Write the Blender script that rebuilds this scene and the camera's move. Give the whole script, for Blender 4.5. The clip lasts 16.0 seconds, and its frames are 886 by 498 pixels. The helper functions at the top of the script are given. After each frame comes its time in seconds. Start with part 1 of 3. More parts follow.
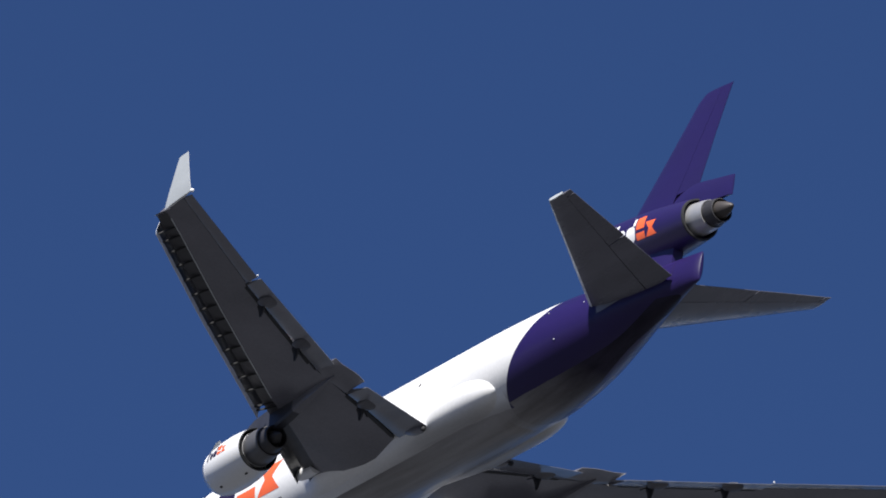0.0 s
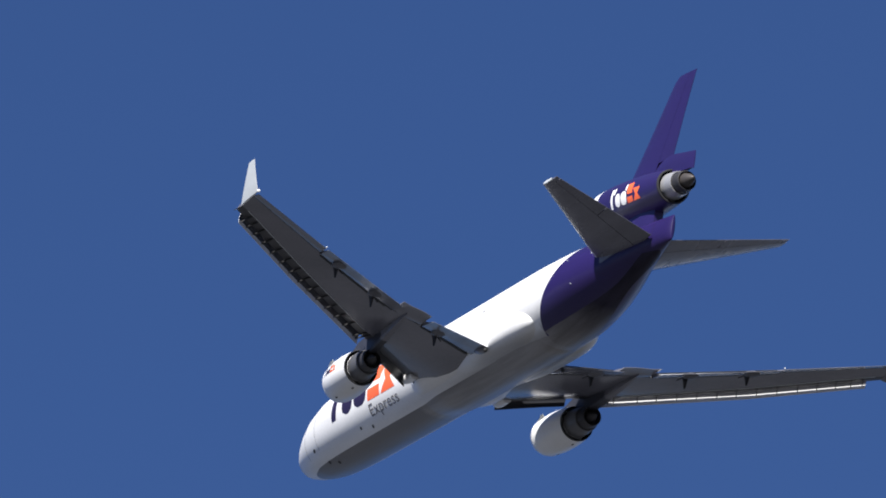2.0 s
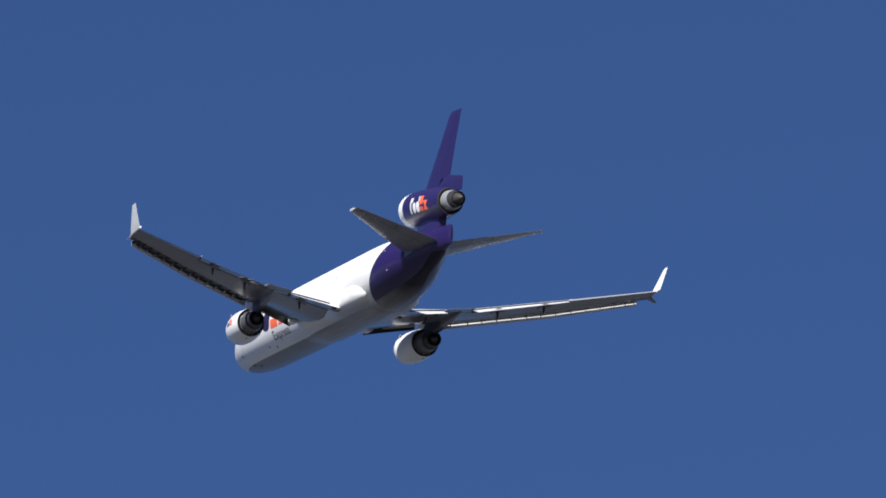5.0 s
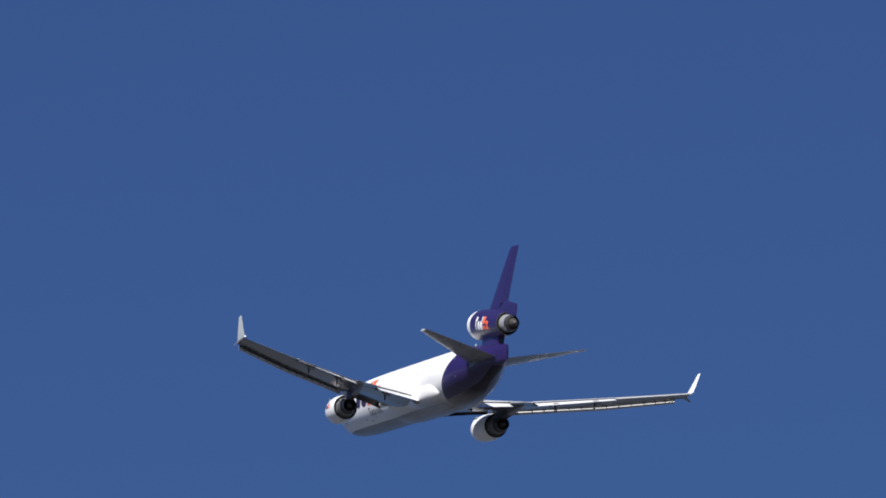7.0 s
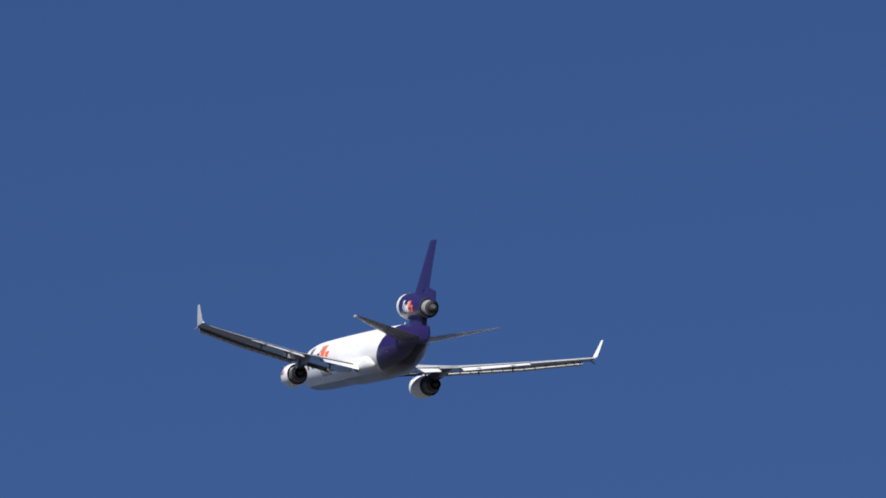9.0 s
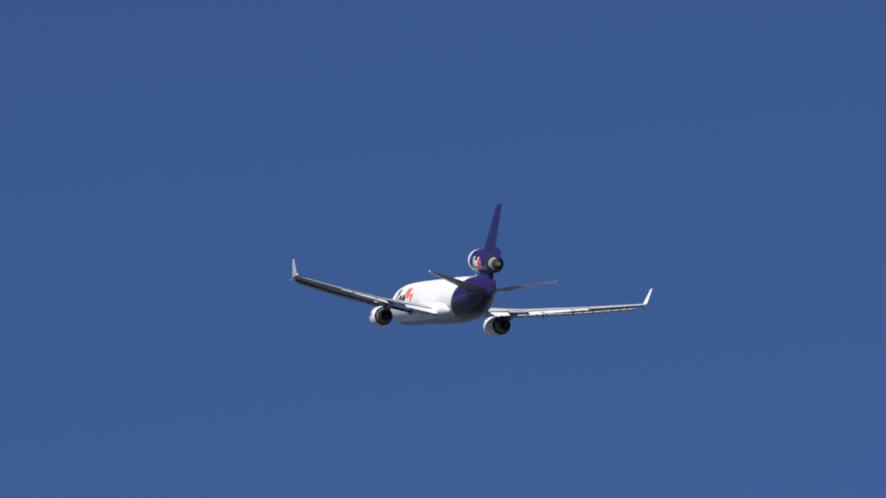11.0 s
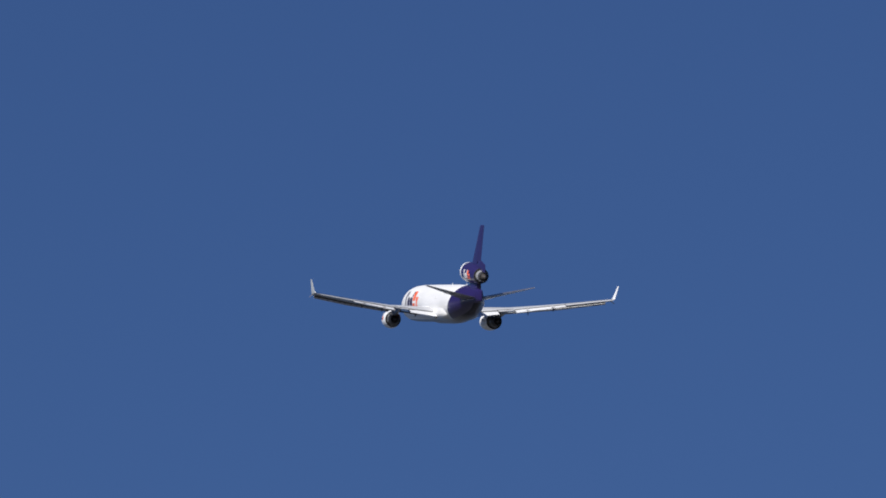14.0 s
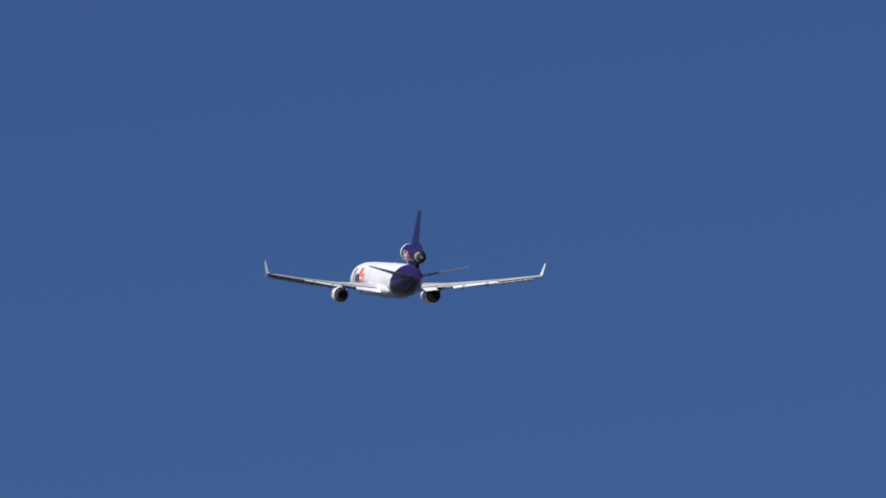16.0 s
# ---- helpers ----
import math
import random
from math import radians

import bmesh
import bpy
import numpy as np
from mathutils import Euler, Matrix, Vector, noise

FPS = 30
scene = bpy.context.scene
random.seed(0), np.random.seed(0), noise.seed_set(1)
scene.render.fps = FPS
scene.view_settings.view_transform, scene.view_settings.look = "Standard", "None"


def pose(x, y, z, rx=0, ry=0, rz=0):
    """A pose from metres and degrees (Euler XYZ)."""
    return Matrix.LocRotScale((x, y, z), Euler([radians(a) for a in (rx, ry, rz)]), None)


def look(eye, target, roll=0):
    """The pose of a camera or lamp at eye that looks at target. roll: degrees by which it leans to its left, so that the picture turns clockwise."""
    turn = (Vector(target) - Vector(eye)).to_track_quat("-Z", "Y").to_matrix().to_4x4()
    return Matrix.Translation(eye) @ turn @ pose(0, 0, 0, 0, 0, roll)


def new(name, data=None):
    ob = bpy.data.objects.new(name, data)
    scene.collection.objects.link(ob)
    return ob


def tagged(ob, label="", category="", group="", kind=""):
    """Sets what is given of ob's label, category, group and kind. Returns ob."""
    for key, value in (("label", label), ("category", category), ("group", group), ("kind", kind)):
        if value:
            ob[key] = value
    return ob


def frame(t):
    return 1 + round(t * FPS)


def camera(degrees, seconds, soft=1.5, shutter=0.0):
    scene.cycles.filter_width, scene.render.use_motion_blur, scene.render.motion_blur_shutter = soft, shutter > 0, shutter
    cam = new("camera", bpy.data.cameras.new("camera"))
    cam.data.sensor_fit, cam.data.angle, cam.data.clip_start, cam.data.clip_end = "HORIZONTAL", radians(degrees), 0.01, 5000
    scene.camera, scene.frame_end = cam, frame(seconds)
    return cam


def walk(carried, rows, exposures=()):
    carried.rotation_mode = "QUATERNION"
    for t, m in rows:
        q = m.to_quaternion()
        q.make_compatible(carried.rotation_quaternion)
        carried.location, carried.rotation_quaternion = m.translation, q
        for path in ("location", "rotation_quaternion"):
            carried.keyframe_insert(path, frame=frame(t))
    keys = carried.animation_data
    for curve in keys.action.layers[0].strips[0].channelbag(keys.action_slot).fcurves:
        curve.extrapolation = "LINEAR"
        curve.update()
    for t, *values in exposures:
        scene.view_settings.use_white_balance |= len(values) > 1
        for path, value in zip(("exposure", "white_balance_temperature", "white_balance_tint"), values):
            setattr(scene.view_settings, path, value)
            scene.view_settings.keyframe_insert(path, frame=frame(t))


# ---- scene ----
# The camera stands on the ground and pans after the departing jet.
CAM = [
    (0, 33.655, 40.063, 0.582), (0.5, 31.205, 37.595, -0.005), (1, 29.029, 36.156, -0.959), (1.5, 27.219, 35.099, -0.470), (2, 24.961, 33.242, 0.641),
    (2.5, 23.797, 31.702, 0.588), (3, 22.670, 30.275, 0.997), (3.5, 21.678, 29.014, 0.171), (4, 21.099, 27.699, -0.889), (4.2, 20.853, 27.199, -0.944),
    (6.3, 17.338, 24.148, 0.126), (6.5, 17.075, 23.823, 0.461), (7, 16.132, 23.057, 2.513), (7.5, 15.516, 22.291, 3.245), (8, 15.356, 21.595, 3.106),
    (8.5, 15.108, 20.909, 2.552), (9, 14.795, 20.194, 1.124), (9.5, 14.293, 19.636, -0.507), (10, 13.818, 18.958, -0.853), (10.2, 13.674, 18.739, 0.089),
    (12.3, 12.492, 16.980, 1.381), (12.5, 12.347, 16.778, 0.336), (13, 11.923, 16.334, 0.081), (13.5, 11.565, 16.065, -0.547), (14, 11.434, 16.006, -1.264),
    (14.5, 11.003, 15.851, -0.935), (15, 10.876, 15.513, -0.352), (15.5, 11.157, 15.299, -0.734), (16, 11.244, 15.210, -0.715),
]
FLIGHT = [
    (0, 185.58, 280.64, 270.23, -0.63), (0.5, 186.70, 309.89, 274.06, -0.07), (1, 187.88, 339.48, 277.53, 1.32), (1.5, 189.10, 369.40, 280.67, 1.34), (2, 190.38, 399.63, 283.49, 0.91),
    (2.5, 191.71, 430.13, 286.04, 0.55), (3, 193.09, 460.88, 288.34, -0.52), (3.5, 194.51, 491.84, 290.40, -1.36), (4, 195.98, 523.01, 292.27, -1.26), (4.2, 196.57, 535.52, 292.97, -1.08),
    (6.3, 203.28, 668.16, 299.04, 0.92), (6.5, 203.96, 680.87, 299.55, 0.92), (7, 205.68, 712.69, 300.77, -0.70), (7.5, 207.44, 744.53, 301.99, -1.47), (8, 209.24, 776.37, 303.22, -1.32),
    (8.5, 211.07, 808.20, 304.50, -1.21), (9, 212.95, 839.97, 305.83, -0.26), (9.5, 214.85, 871.68, 307.27, 0.72), (10, 216.79, 903.31, 308.83, 1.10), (10.2, 217.58, 915.93, 309.49, 0.75),
    (12.3, 226.14, 1047.07, 318.36, 0.54), (12.5, 226.98, 1059.39, 319.43, 1.02), (13, 229.11, 1090.06, 322.30, 0.31), (13.5, 231.27, 1120.50, 325.48, 0.06), (14, 233.46, 1150.68, 328.99, 0.30),
    (14.5, 235.67, 1180.60, 332.89, 0.11), (15, 237.91, 1210.22, 337.18, -0.08), (15.5, 240.18, 1239.54, 341.88, -0.41), (16, 242.47, 1268.54, 347.04, -0.83),
]
ATTITUDE = (-0.78, -15.60, 89.69)

cam = camera(6.9601, 16.0, soft=1.8)
walk(cam, [(t, pose(0, 0, 1.7, 90 + el, 0, -az) @ pose(0, 0, 0, 0, 0, roll)) for t, az, el, roll in CAM],
     [(0, 0.79), (0.7, 0.93), (1.5, 1.0), (2.2, 0.97), (3, 0.86), (5, 0.73), (8, 0.53), (11, 0.41), (16, 0.31)])

# ---- world and sun ----
SUN_DIR = Vector((-0.577, -0.592, 0.563)).normalized()
SUN_EL = math.asin(SUN_DIR.z)
SUN_AZ = math.atan2(SUN_DIR.x, SUN_DIR.y)

world = bpy.data.worlds.new("sky")
scene.world = world
world.use_nodes = True
wn, wl = world.node_tree.nodes, world.node_tree.links
sky = wn.new("ShaderNodeTexSky")
sky.sky_type = "NISHITA"
sky.sun_disc = False
sky.sun_elevation = SUN_EL
sky.sun_rotation = SUN_AZ % (2 * math.pi)
sky.altitude = 0
sky.air_density = 1.0
sky.dust_density = 1.0
sky.ozone_density = 10.0
even = wn.new("ShaderNodeGamma")
even.inputs["Gamma"].default_value = 0.75
wl.new(sky.outputs["Color"], even.inputs["Color"])
tint = wn.new("ShaderNodeMix")
tint.data_type, tint.blend_type = "RGBA", "MULTIPLY"
tint.inputs[0].default_value = 1.0
tint.inputs[7].default_value = (0.512, 0.628, 0.925, 1)
wl.new(even.outputs["Color"], tint.inputs[6])
wl.new(tint.outputs[2], wn["Background"].inputs["Color"])
wn["Background"].inputs["Strength"].default_value = 0.0715

sun = new("sun", bpy.data.lights.new("sun", "SUN"))
sun.data.energy = 5.0
sun.data.angle = radians(0.53)
sun.data.color = (1.0, 0.97, 0.93)
sun.matrix_basis = look(SUN_DIR * 900, (0, 0, 0))


# ---- materials ----
def nodes_of(name):
    m = bpy.data.materials.new(name)
    m.use_nodes = True
    return m, m.node_tree.nodes, m.node_tree.links, m.node_tree.nodes["Principled BSDF"]


def wear(n, l, colour_out, b, amount, scale, stretch=(0.25, 1.0, 1.0), rough=0.4, bump=0.02):
    """Streaks along the airflow, fine mottling, uneven gloss and a faint relief."""
    tc = n.new("ShaderNodeTexCoord")
    mp = n.new("ShaderNodeMapping")
    mp.inputs["Scale"].default_value = stretch
    l.new(tc.outputs["Object"], mp.inputs["Vector"])
    big = n.new("ShaderNodeTexNoise")
    big.inputs["Scale"].default_value = scale
    big.inputs["Detail"].default_value = 6
    l.new(mp.outputs["Vector"], big.inputs["Vector"])
    fine = n.new("ShaderNodeTexNoise")
    fine.inputs["Scale"].default_value = scale * 9
    fine.inputs["Detail"].default_value = 3
    l.new(tc.outputs["Object"], fine.inputs["Vector"])
    add = n.new("ShaderNodeMath")
    add.operation = "MULTIPLY_ADD"
    l.new(fine.outputs["Fac"], add.inputs[0])
    add.inputs[1].default_value = 0.35
    l.new(big.outputs["Fac"], add.inputs[2])
    ramp = n.new("ShaderNodeMapRange")
    ramp.inputs["From Min"].default_value = 0.45
    ramp.inputs["From Max"].default_value = 0.95
    ramp.inputs["To Min"].default_value = 1.0
    ramp.inputs["To Max"].default_value = 1.0 - amount
    l.new(add.outputs[0], ramp.inputs["Value"])
    mul = n.new("ShaderNodeMix")
    mul.data_type, mul.blend_type = "RGBA", "MULTIPLY"
    mul.inputs[0].default_value = 1.0
    l.new(colour_out, mul.inputs[6])
    l.new(ramp.outputs["Result"], mul.inputs[7])
    l.new(mul.outputs[2], b.inputs["Base Color"])
    rr = n.new("ShaderNodeMapRange")
    rr.inputs["To Min"].default_value = rough - 0.08
    rr.inputs["To Max"].default_value = rough + 0.14
    l.new(big.outputs["Fac"], rr.inputs["Value"])
    l.new(rr.outputs["Result"], b.inputs["Roughness"])
    bp = n.new("ShaderNodeBump")
    bp.inputs["Strength"].default_value = 0.25
    bp.inputs["Distance"].default_value = bump
    l.new(add.outputs[0], bp.inputs["Height"])
    l.new(bp.outputs["Normal"], b.inputs["Normal"])


def paint(name, colour, rough=0.35, metal=0.0, amount=0.18, scale=0.5, coat=0.0, stretch=(0.25, 1.0, 1.0), gloss=0.5):
    m, n, l, b = nodes_of(name)
    rgb = n.new("ShaderNodeRGB")
    rgb.outputs[0].default_value = (*colour, 1)
    b.inputs["Metallic"].default_value = metal
    b.inputs["Coat Weight"].default_value = coat
    b.inputs["Specular IOR Level"].default_value = gloss
    wear(n, l, rgb.outputs[0], b, amount, scale, stretch, rough)
    return m


WHITE_RGB, PURPLE_RGB, BELLY_RGB, TAIL_BELLY_RGB = (0.80, 0.80, 0.80), (0.019, 0.0115, 0.076), (0.30, 0.29, 0.29), (0.037, 0.034, 0.055)


def math_node(n, l, op, a, b):
    m = n.new("ShaderNodeMath")
    m.operation = op
    for i, v in enumerate((a, b)):
        if isinstance(v, (int, float)):
            m.inputs[i].default_value = v
        else:
            l.new(v, m.inputs[i])
    return m.outputs[0]


def mix_rgb(n, l, fac, a, b):
    m = n.new("ShaderNodeMix")
    m.data_type = "RGBA"
    l.new(fac, m.inputs[0])
    for i, v in ((6, a), (7, b)):
        if isinstance(v, tuple):
            m.inputs[i].default_value = (*v, 1)
        else:
            l.new(v, m.inputs[i])
    return m.outputs[2]


def fuselage_paint():
    """White upper body, purple tail with a slanted edge, grey belly with a straight edge."""
    m, n, l, b = nodes_of("fuselage_paint")
    tc = n.new("ShaderNodeTexCoord")
    sep = n.new("ShaderNodeSeparateXYZ")
    l.new(tc.outputs["Object"], sep.inputs[0])
    x, y, z = sep.outputs
    # x = 30 - station; the purple starts at station 44.95 + 0.95 z
    edge = math_node(n, l, "MULTIPLY", z, -0.95)
    edge = math_node(n, l, "ADD", edge, 30 - 44.95)
    purple = math_node(n, l, "LESS_THAN", x, edge)
    # grey belly: below a line that sweeps up along the tail
    aft = n.new("ShaderNodeMapRange")
    aft.inputs["From Min"].default_value, aft.inputs["From Max"].default_value = -12.7, -25.7
    aft.inputs["To Min"].default_value, aft.inputs["To Max"].default_value = 0.0, 13.0
    l.new(x, aft.inputs["Value"])
    d = aft.outputs["Result"]
    line = math_node(n, l, "MULTIPLY", d, math_node(n, l, "ADD", math_node(n, l, "MULTIPLY", d, 0.0102), 0.07))
    line = math_node(n, l, "ADD", line, -2.5)
    ahead = math_node(n, l, "GREATER_THAN", x, -12.6)
    line = math_node(n, l, "SUBTRACT", line, math_node(n, l, "MULTIPLY", ahead, 0.2))
    belly = math_node(n, l, "LESS_THAN", z, line)
    # belly grey that fades upward behind the wing
    upward_fade = n.new("ShaderNodeMapRange")
    upward_fade.interpolation_type = "SMOOTHSTEP"
    upward_fade.inputs["From Min"].default_value, upward_fade.inputs["From Max"].default_value = 0.65, -0.15
    upward_fade.inputs["To Min"].default_value, upward_fade.inputs["To Max"].default_value = 0.0, 0.9
    l.new(math_node(n, l, "SUBTRACT", z, line), upward_fade.inputs["Value"])
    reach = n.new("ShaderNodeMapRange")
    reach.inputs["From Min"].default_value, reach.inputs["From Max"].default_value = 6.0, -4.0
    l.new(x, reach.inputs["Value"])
    upward_fade_out = math_node(n, l, "MULTIPLY", upward_fade.outputs["Result"], reach.outputs["Result"])
    upward_fade_out = math_node(n, l, "MULTIPLY", upward_fade_out, math_node(n, l, "SUBTRACT", 1.0, purple))
    belly = math_node(n, l, "MAXIMUM", belly, upward_fade_out)
    col = mix_rgb(n, l, purple, WHITE_RGB, PURPLE_RGB)
    # the belly colour darkens towards the tail
    aft_belly = n.new("ShaderNodeMapRange")
    aft_belly.inputs["From Min"].default_value, aft_belly.inputs["From Max"].default_value = -10.5, -19.0
    l.new(x, aft_belly.inputs["Value"])
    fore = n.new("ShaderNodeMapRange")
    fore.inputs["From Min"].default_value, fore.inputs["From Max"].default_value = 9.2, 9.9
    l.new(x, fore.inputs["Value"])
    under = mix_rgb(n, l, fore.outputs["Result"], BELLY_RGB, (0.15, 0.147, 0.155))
    under = mix_rgb(n, l, aft_belly.outputs["Result"], under, TAIL_BELLY_RGB)
    streak = n.new("ShaderNodeTexNoise")
    streak.inputs["Scale"].default_value = 1.6
    streak.inputs["Detail"].default_value = 5
    smap = n.new("ShaderNodeMapping")
    smap.inputs["Scale"].default_value = (0.07, 1.0, 1.0)
    l.new(tc.outputs["Object"], smap.inputs["Vector"])
    l.new(smap.outputs["Vector"], streak.inputs["Vector"])
    dirt = n.new("ShaderNodeMapRange")
    dirt.inputs["From Min"].default_value, dirt.inputs["From Max"].default_value = 0.36, 0.66
    dirt.inputs["To Min"].default_value, dirt.inputs["To Max"].default_value = 0.0, 0.75
    l.new(streak.outputs["Fac"], dirt.inputs["Value"])
    stain = mix_rgb(n, l, aft_belly.outputs["Result"], (0.14, 0.132, 0.128), (0.019, 0.018, 0.028))
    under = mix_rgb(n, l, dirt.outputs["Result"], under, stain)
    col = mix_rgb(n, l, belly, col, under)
    b.inputs["Coat Weight"].default_value = 0.0
    # the belly's gloss falls off under the tail
    dull = math_node(n, l, "MULTIPLY", belly, aft_belly.outputs["Result"])
    gloss = math_node(n, l, "SUBTRACT", 0.55, math_node(n, l, "MULTIPLY", purple, 0.25))
    l.new(math_node(n, l, "SUBTRACT", gloss, math_node(n, l, "MULTIPLY", dull, 0.28)), b.inputs["Specular IOR Level"])
    wear(n, l, col, b, 0.22, 0.55, (0.16, 1.0, 1.0), 0.3, 0.008)
    return m


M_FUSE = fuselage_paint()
M_WHITE = paint("white_paint", WHITE_RGB, 0.34, 0, 0.12, 0.6, 0.25)
M_PURPLE = paint("purple_paint", PURPLE_RGB, 0.36, 0, 0.18, 0.6, 0.2)
M_ORANGE = paint("orange_paint", (0.80, 0.135, 0.045), 0.4, 0, 0.1, 0.8)
M_LOGO_DARK = paint("dark_purple_paint", (0.018, 0.011, 0.042), 0.4, 0, 0.1, 0.8)
M_LETTER_GREY = paint("grey_marking_paint", (0.13, 0.13, 0.15), 0.5, 0, 0.1, 0.8)
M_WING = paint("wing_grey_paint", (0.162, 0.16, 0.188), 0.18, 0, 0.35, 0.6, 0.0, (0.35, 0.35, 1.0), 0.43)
# Wing top: paler paint than the underside, with sunlight put into the colour.
M_WING_TOP = paint("sunlit_pale_wing_top", (0.5, 0.505, 0.52), 0.4, 0, 0.25, 0.7, 0.05)
# Flap tops set near white, sunlight put into their colour.
M_FLAP_TOP = paint("sunlit_pale_flap_top", (0.68, 0.685, 0.70), 0.38, 0, 0.2, 0.8, 0.05)
# The wing's shade on the pylons, put into their dark colour.
M_PYLON = paint("pylon_wing_shade", (0.034, 0.036, 0.048), 0.5, 0, 0.35, 1.0)
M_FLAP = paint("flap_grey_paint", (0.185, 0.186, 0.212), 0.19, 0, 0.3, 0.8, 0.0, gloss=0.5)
M_FAIRING = paint("grey_fairing_paint", (0.105, 0.105, 0.12), 0.5, 0, 0.3, 1.0)
# Shade behind the slats, put into the nose skin's dark colour.
M_NOSE = paint("leading_edge_shade_grey", (0.029, 0.0285, 0.034), 0.4, 0, 0.3, 1.2)
M_CORE = paint("grey_core_metal", (0.14, 0.14, 0.148), 0.42, 0.4, 0.3, 2.0)
M_LIGHT = paint("light_grey_paint", (0.5, 0.53, 0.55), 0.4, 0, 0.2, 0.8, 0.1)
M_ALU = paint("polished_aluminium", (0.78, 0.78, 0.80), 0.3, 0.75, 0.12, 1.5)
# Cove shade put into the slats' inner colour; hinge brackets use it too.
M_COVE = paint("slat_cove_shade_grey", (0.022, 0.023, 0.03), 0.45, 0, 0.35, 1.2)
M_SLAT = paint("slat_light_metal", (0.82, 0.82, 0.83), 0.36, 0.0, 0.2, 1.2)
M_TAILPLANE = paint("tailplane_grey_paint", (0.135, 0.134, 0.164), 0.24, 0, 0.35, 0.7, 0.0, gloss=0.5)
M_SILVER = paint("silver_exhaust_metal", (0.5, 0.5, 0.51), 0.36, 0.5, 0.25, 2.0)
M_DARK = paint("dark_heat_metal", (0.05, 0.048, 0.052), 0.5, 0.3, 0.4, 2.0)
M_PLUG = paint("brown_burnt_metal", (0.075, 0.066, 0.062), 0.5, 0.4, 0.3, 2.5)
# Shade inside the flap cove, put into a dark colour.
M_GAP = paint("flap_cove_shade", (0.09, 0.09, 0.095), 0.6, 0, 0.2, 3.0)
M_BLACK = paint("black_gap", (0.02, 0.02, 0.022), 0.7, 0, 0.2, 3.0)
M_LAMP = paint("clear_lamp_cover", (0.85, 0.85, 0.85), 0.2, 0, 0.05, 5.0, 0.5)


def ground_material():
    m, n, l, b = nodes_of("grey_airfield_ground")
    tc = n.new("ShaderNodeTexCoord")
    a = n.new("ShaderNodeTexNoise")
    a.inputs["Scale"].default_value = 0.02
    a.inputs["Detail"].default_value = 8
    l.new(tc.outputs["Object"], a.inputs["Vector"])
    r = n.new("ShaderNodeValToRGB")
    r.color_ramp.elements[0].color = (0.046, 0.0475, 0.050, 1)
    r.color_ramp.elements[1].color = (0.078, 0.080, 0.084, 1)
    r.color_ramp.elements[0].position, r.color_ramp.elements[1].position = 0.35, 0.65
    l.new(a.outputs["Fac"], r.inputs["Fac"])
    l.new(r.outputs["Color"], b.inputs["Base Color"])
    b.inputs["Roughness"].default_value = 0.95
    return m


# ---- ground ----
def make_ground():
    bm = bmesh.new()
    rings = [(0, 1)] + [(r, 48) for r in (60, 300, 1200, 4500, 30000)]
    loops = []
    for r, k in rings:
        loops.append([bm.verts.new((r * math.cos(2 * math.pi * i / k), r * math.sin(2 * math.pi * i / k), 0)) for i in range(k)])
    for i in range(48):
        bm.faces.new((loops[0][0], loops[1][i], loops[1][(i + 1) % 48]))
    for a, b in zip(loops[1:], loops[2:]):
        for i in range(48):
            j = (i + 1) % 48
            bm.faces.new((a[i], b[i], b[j], a[j]))
    me = bpy.data.meshes.new("ground")
    bm.to_mesh(me)
    bm.free()
    me.materials.append(ground_material())
    return tagged(new("ground", me), "flat grey airfield paving and gravel below the flight path", "ground", kind="structure")


make_ground()


# ---- mesh helpers ----
def P(s, y, z):
    """A point of the jet from its station aft of the nose datum, its place to the left and its height."""
    return (30.0 - s, y, z)


def part(name, bm, material, parent, label="", smooth=35.0, fix=True):
    if fix:
        bmesh.ops.recalc_face_normals(bm, faces=bm.faces)
    me = bpy.data.meshes.new(name)
    bm.to_mesh(me)
    bm.free()
    for m in (material if isinstance(material, (list, tuple)) else (material,)):
        me.materials.append(m)
    if smooth:
        for p in me.polygons:
            p.use_smooth = True
        me.set_sharp_from_angle(angle=radians(smooth))
    ob = new(name, me)
    ob.parent = parent
    return tagged(ob, label)


def loft(rings, caps=True, closed=True):
    bm = bmesh.new()
    vs = [[bm.verts.new(p) for p in r] for r in rings]
    bm.verts.index_update()
    k = len(rings[0])
    for a, b in zip(vs, vs[1:]):
        for i in range(k if closed else k - 1):
            j = (i + 1) % k
            bm.faces.new((a[i], b[i], b[j], a[j]))
    if caps and closed:
        bm.faces.new(vs[0][::-1])
        bm.faces.new(vs[-1])
    return bm


def interp(x, table):
    for (x0, *a), (x1, *b) in zip(table, table[1:]):
        if x <= x1 or (x1, *b) == tuple(table[-1]):
            f = (x - x0) / (x1 - x0)
            v = [p + (q - p) * f for p, q in zip(a, b)]
            return v[0] if len(v) == 1 else v


def revolve(profile, axis, n=40, caps=True):
    """A body of rotation along the flight axis; profile of (station, radius), axis gives (y, z) at a station."""
    rings = []
    for s, r in profile:
        cy, cz = axis(s)
        rings.append([P(s, cy + r * math.cos(2 * math.pi * i / n), cz + r * math.sin(2 * math.pi * i / n)) for i in range(n)])
    return loft(rings, caps)


def box_between(a, b, w, h):
    """A slim bar from a to b."""
    a, b = Vector(a), Vector(b)
    d = (b - a).normalized()
    side = d.cross(Vector((0, 0, 1)))
    side = side.normalized() if side.length > 1e-3 else Vector((1, 0, 0))
    up = side.cross(d)
    ring = lambda c: [c + side * w * i + up * h * j for i, j in ((-.5, -.5), (.5, -.5), (.5, .5), (-.5, .5))]
    return loft([ring(a), ring(b)])


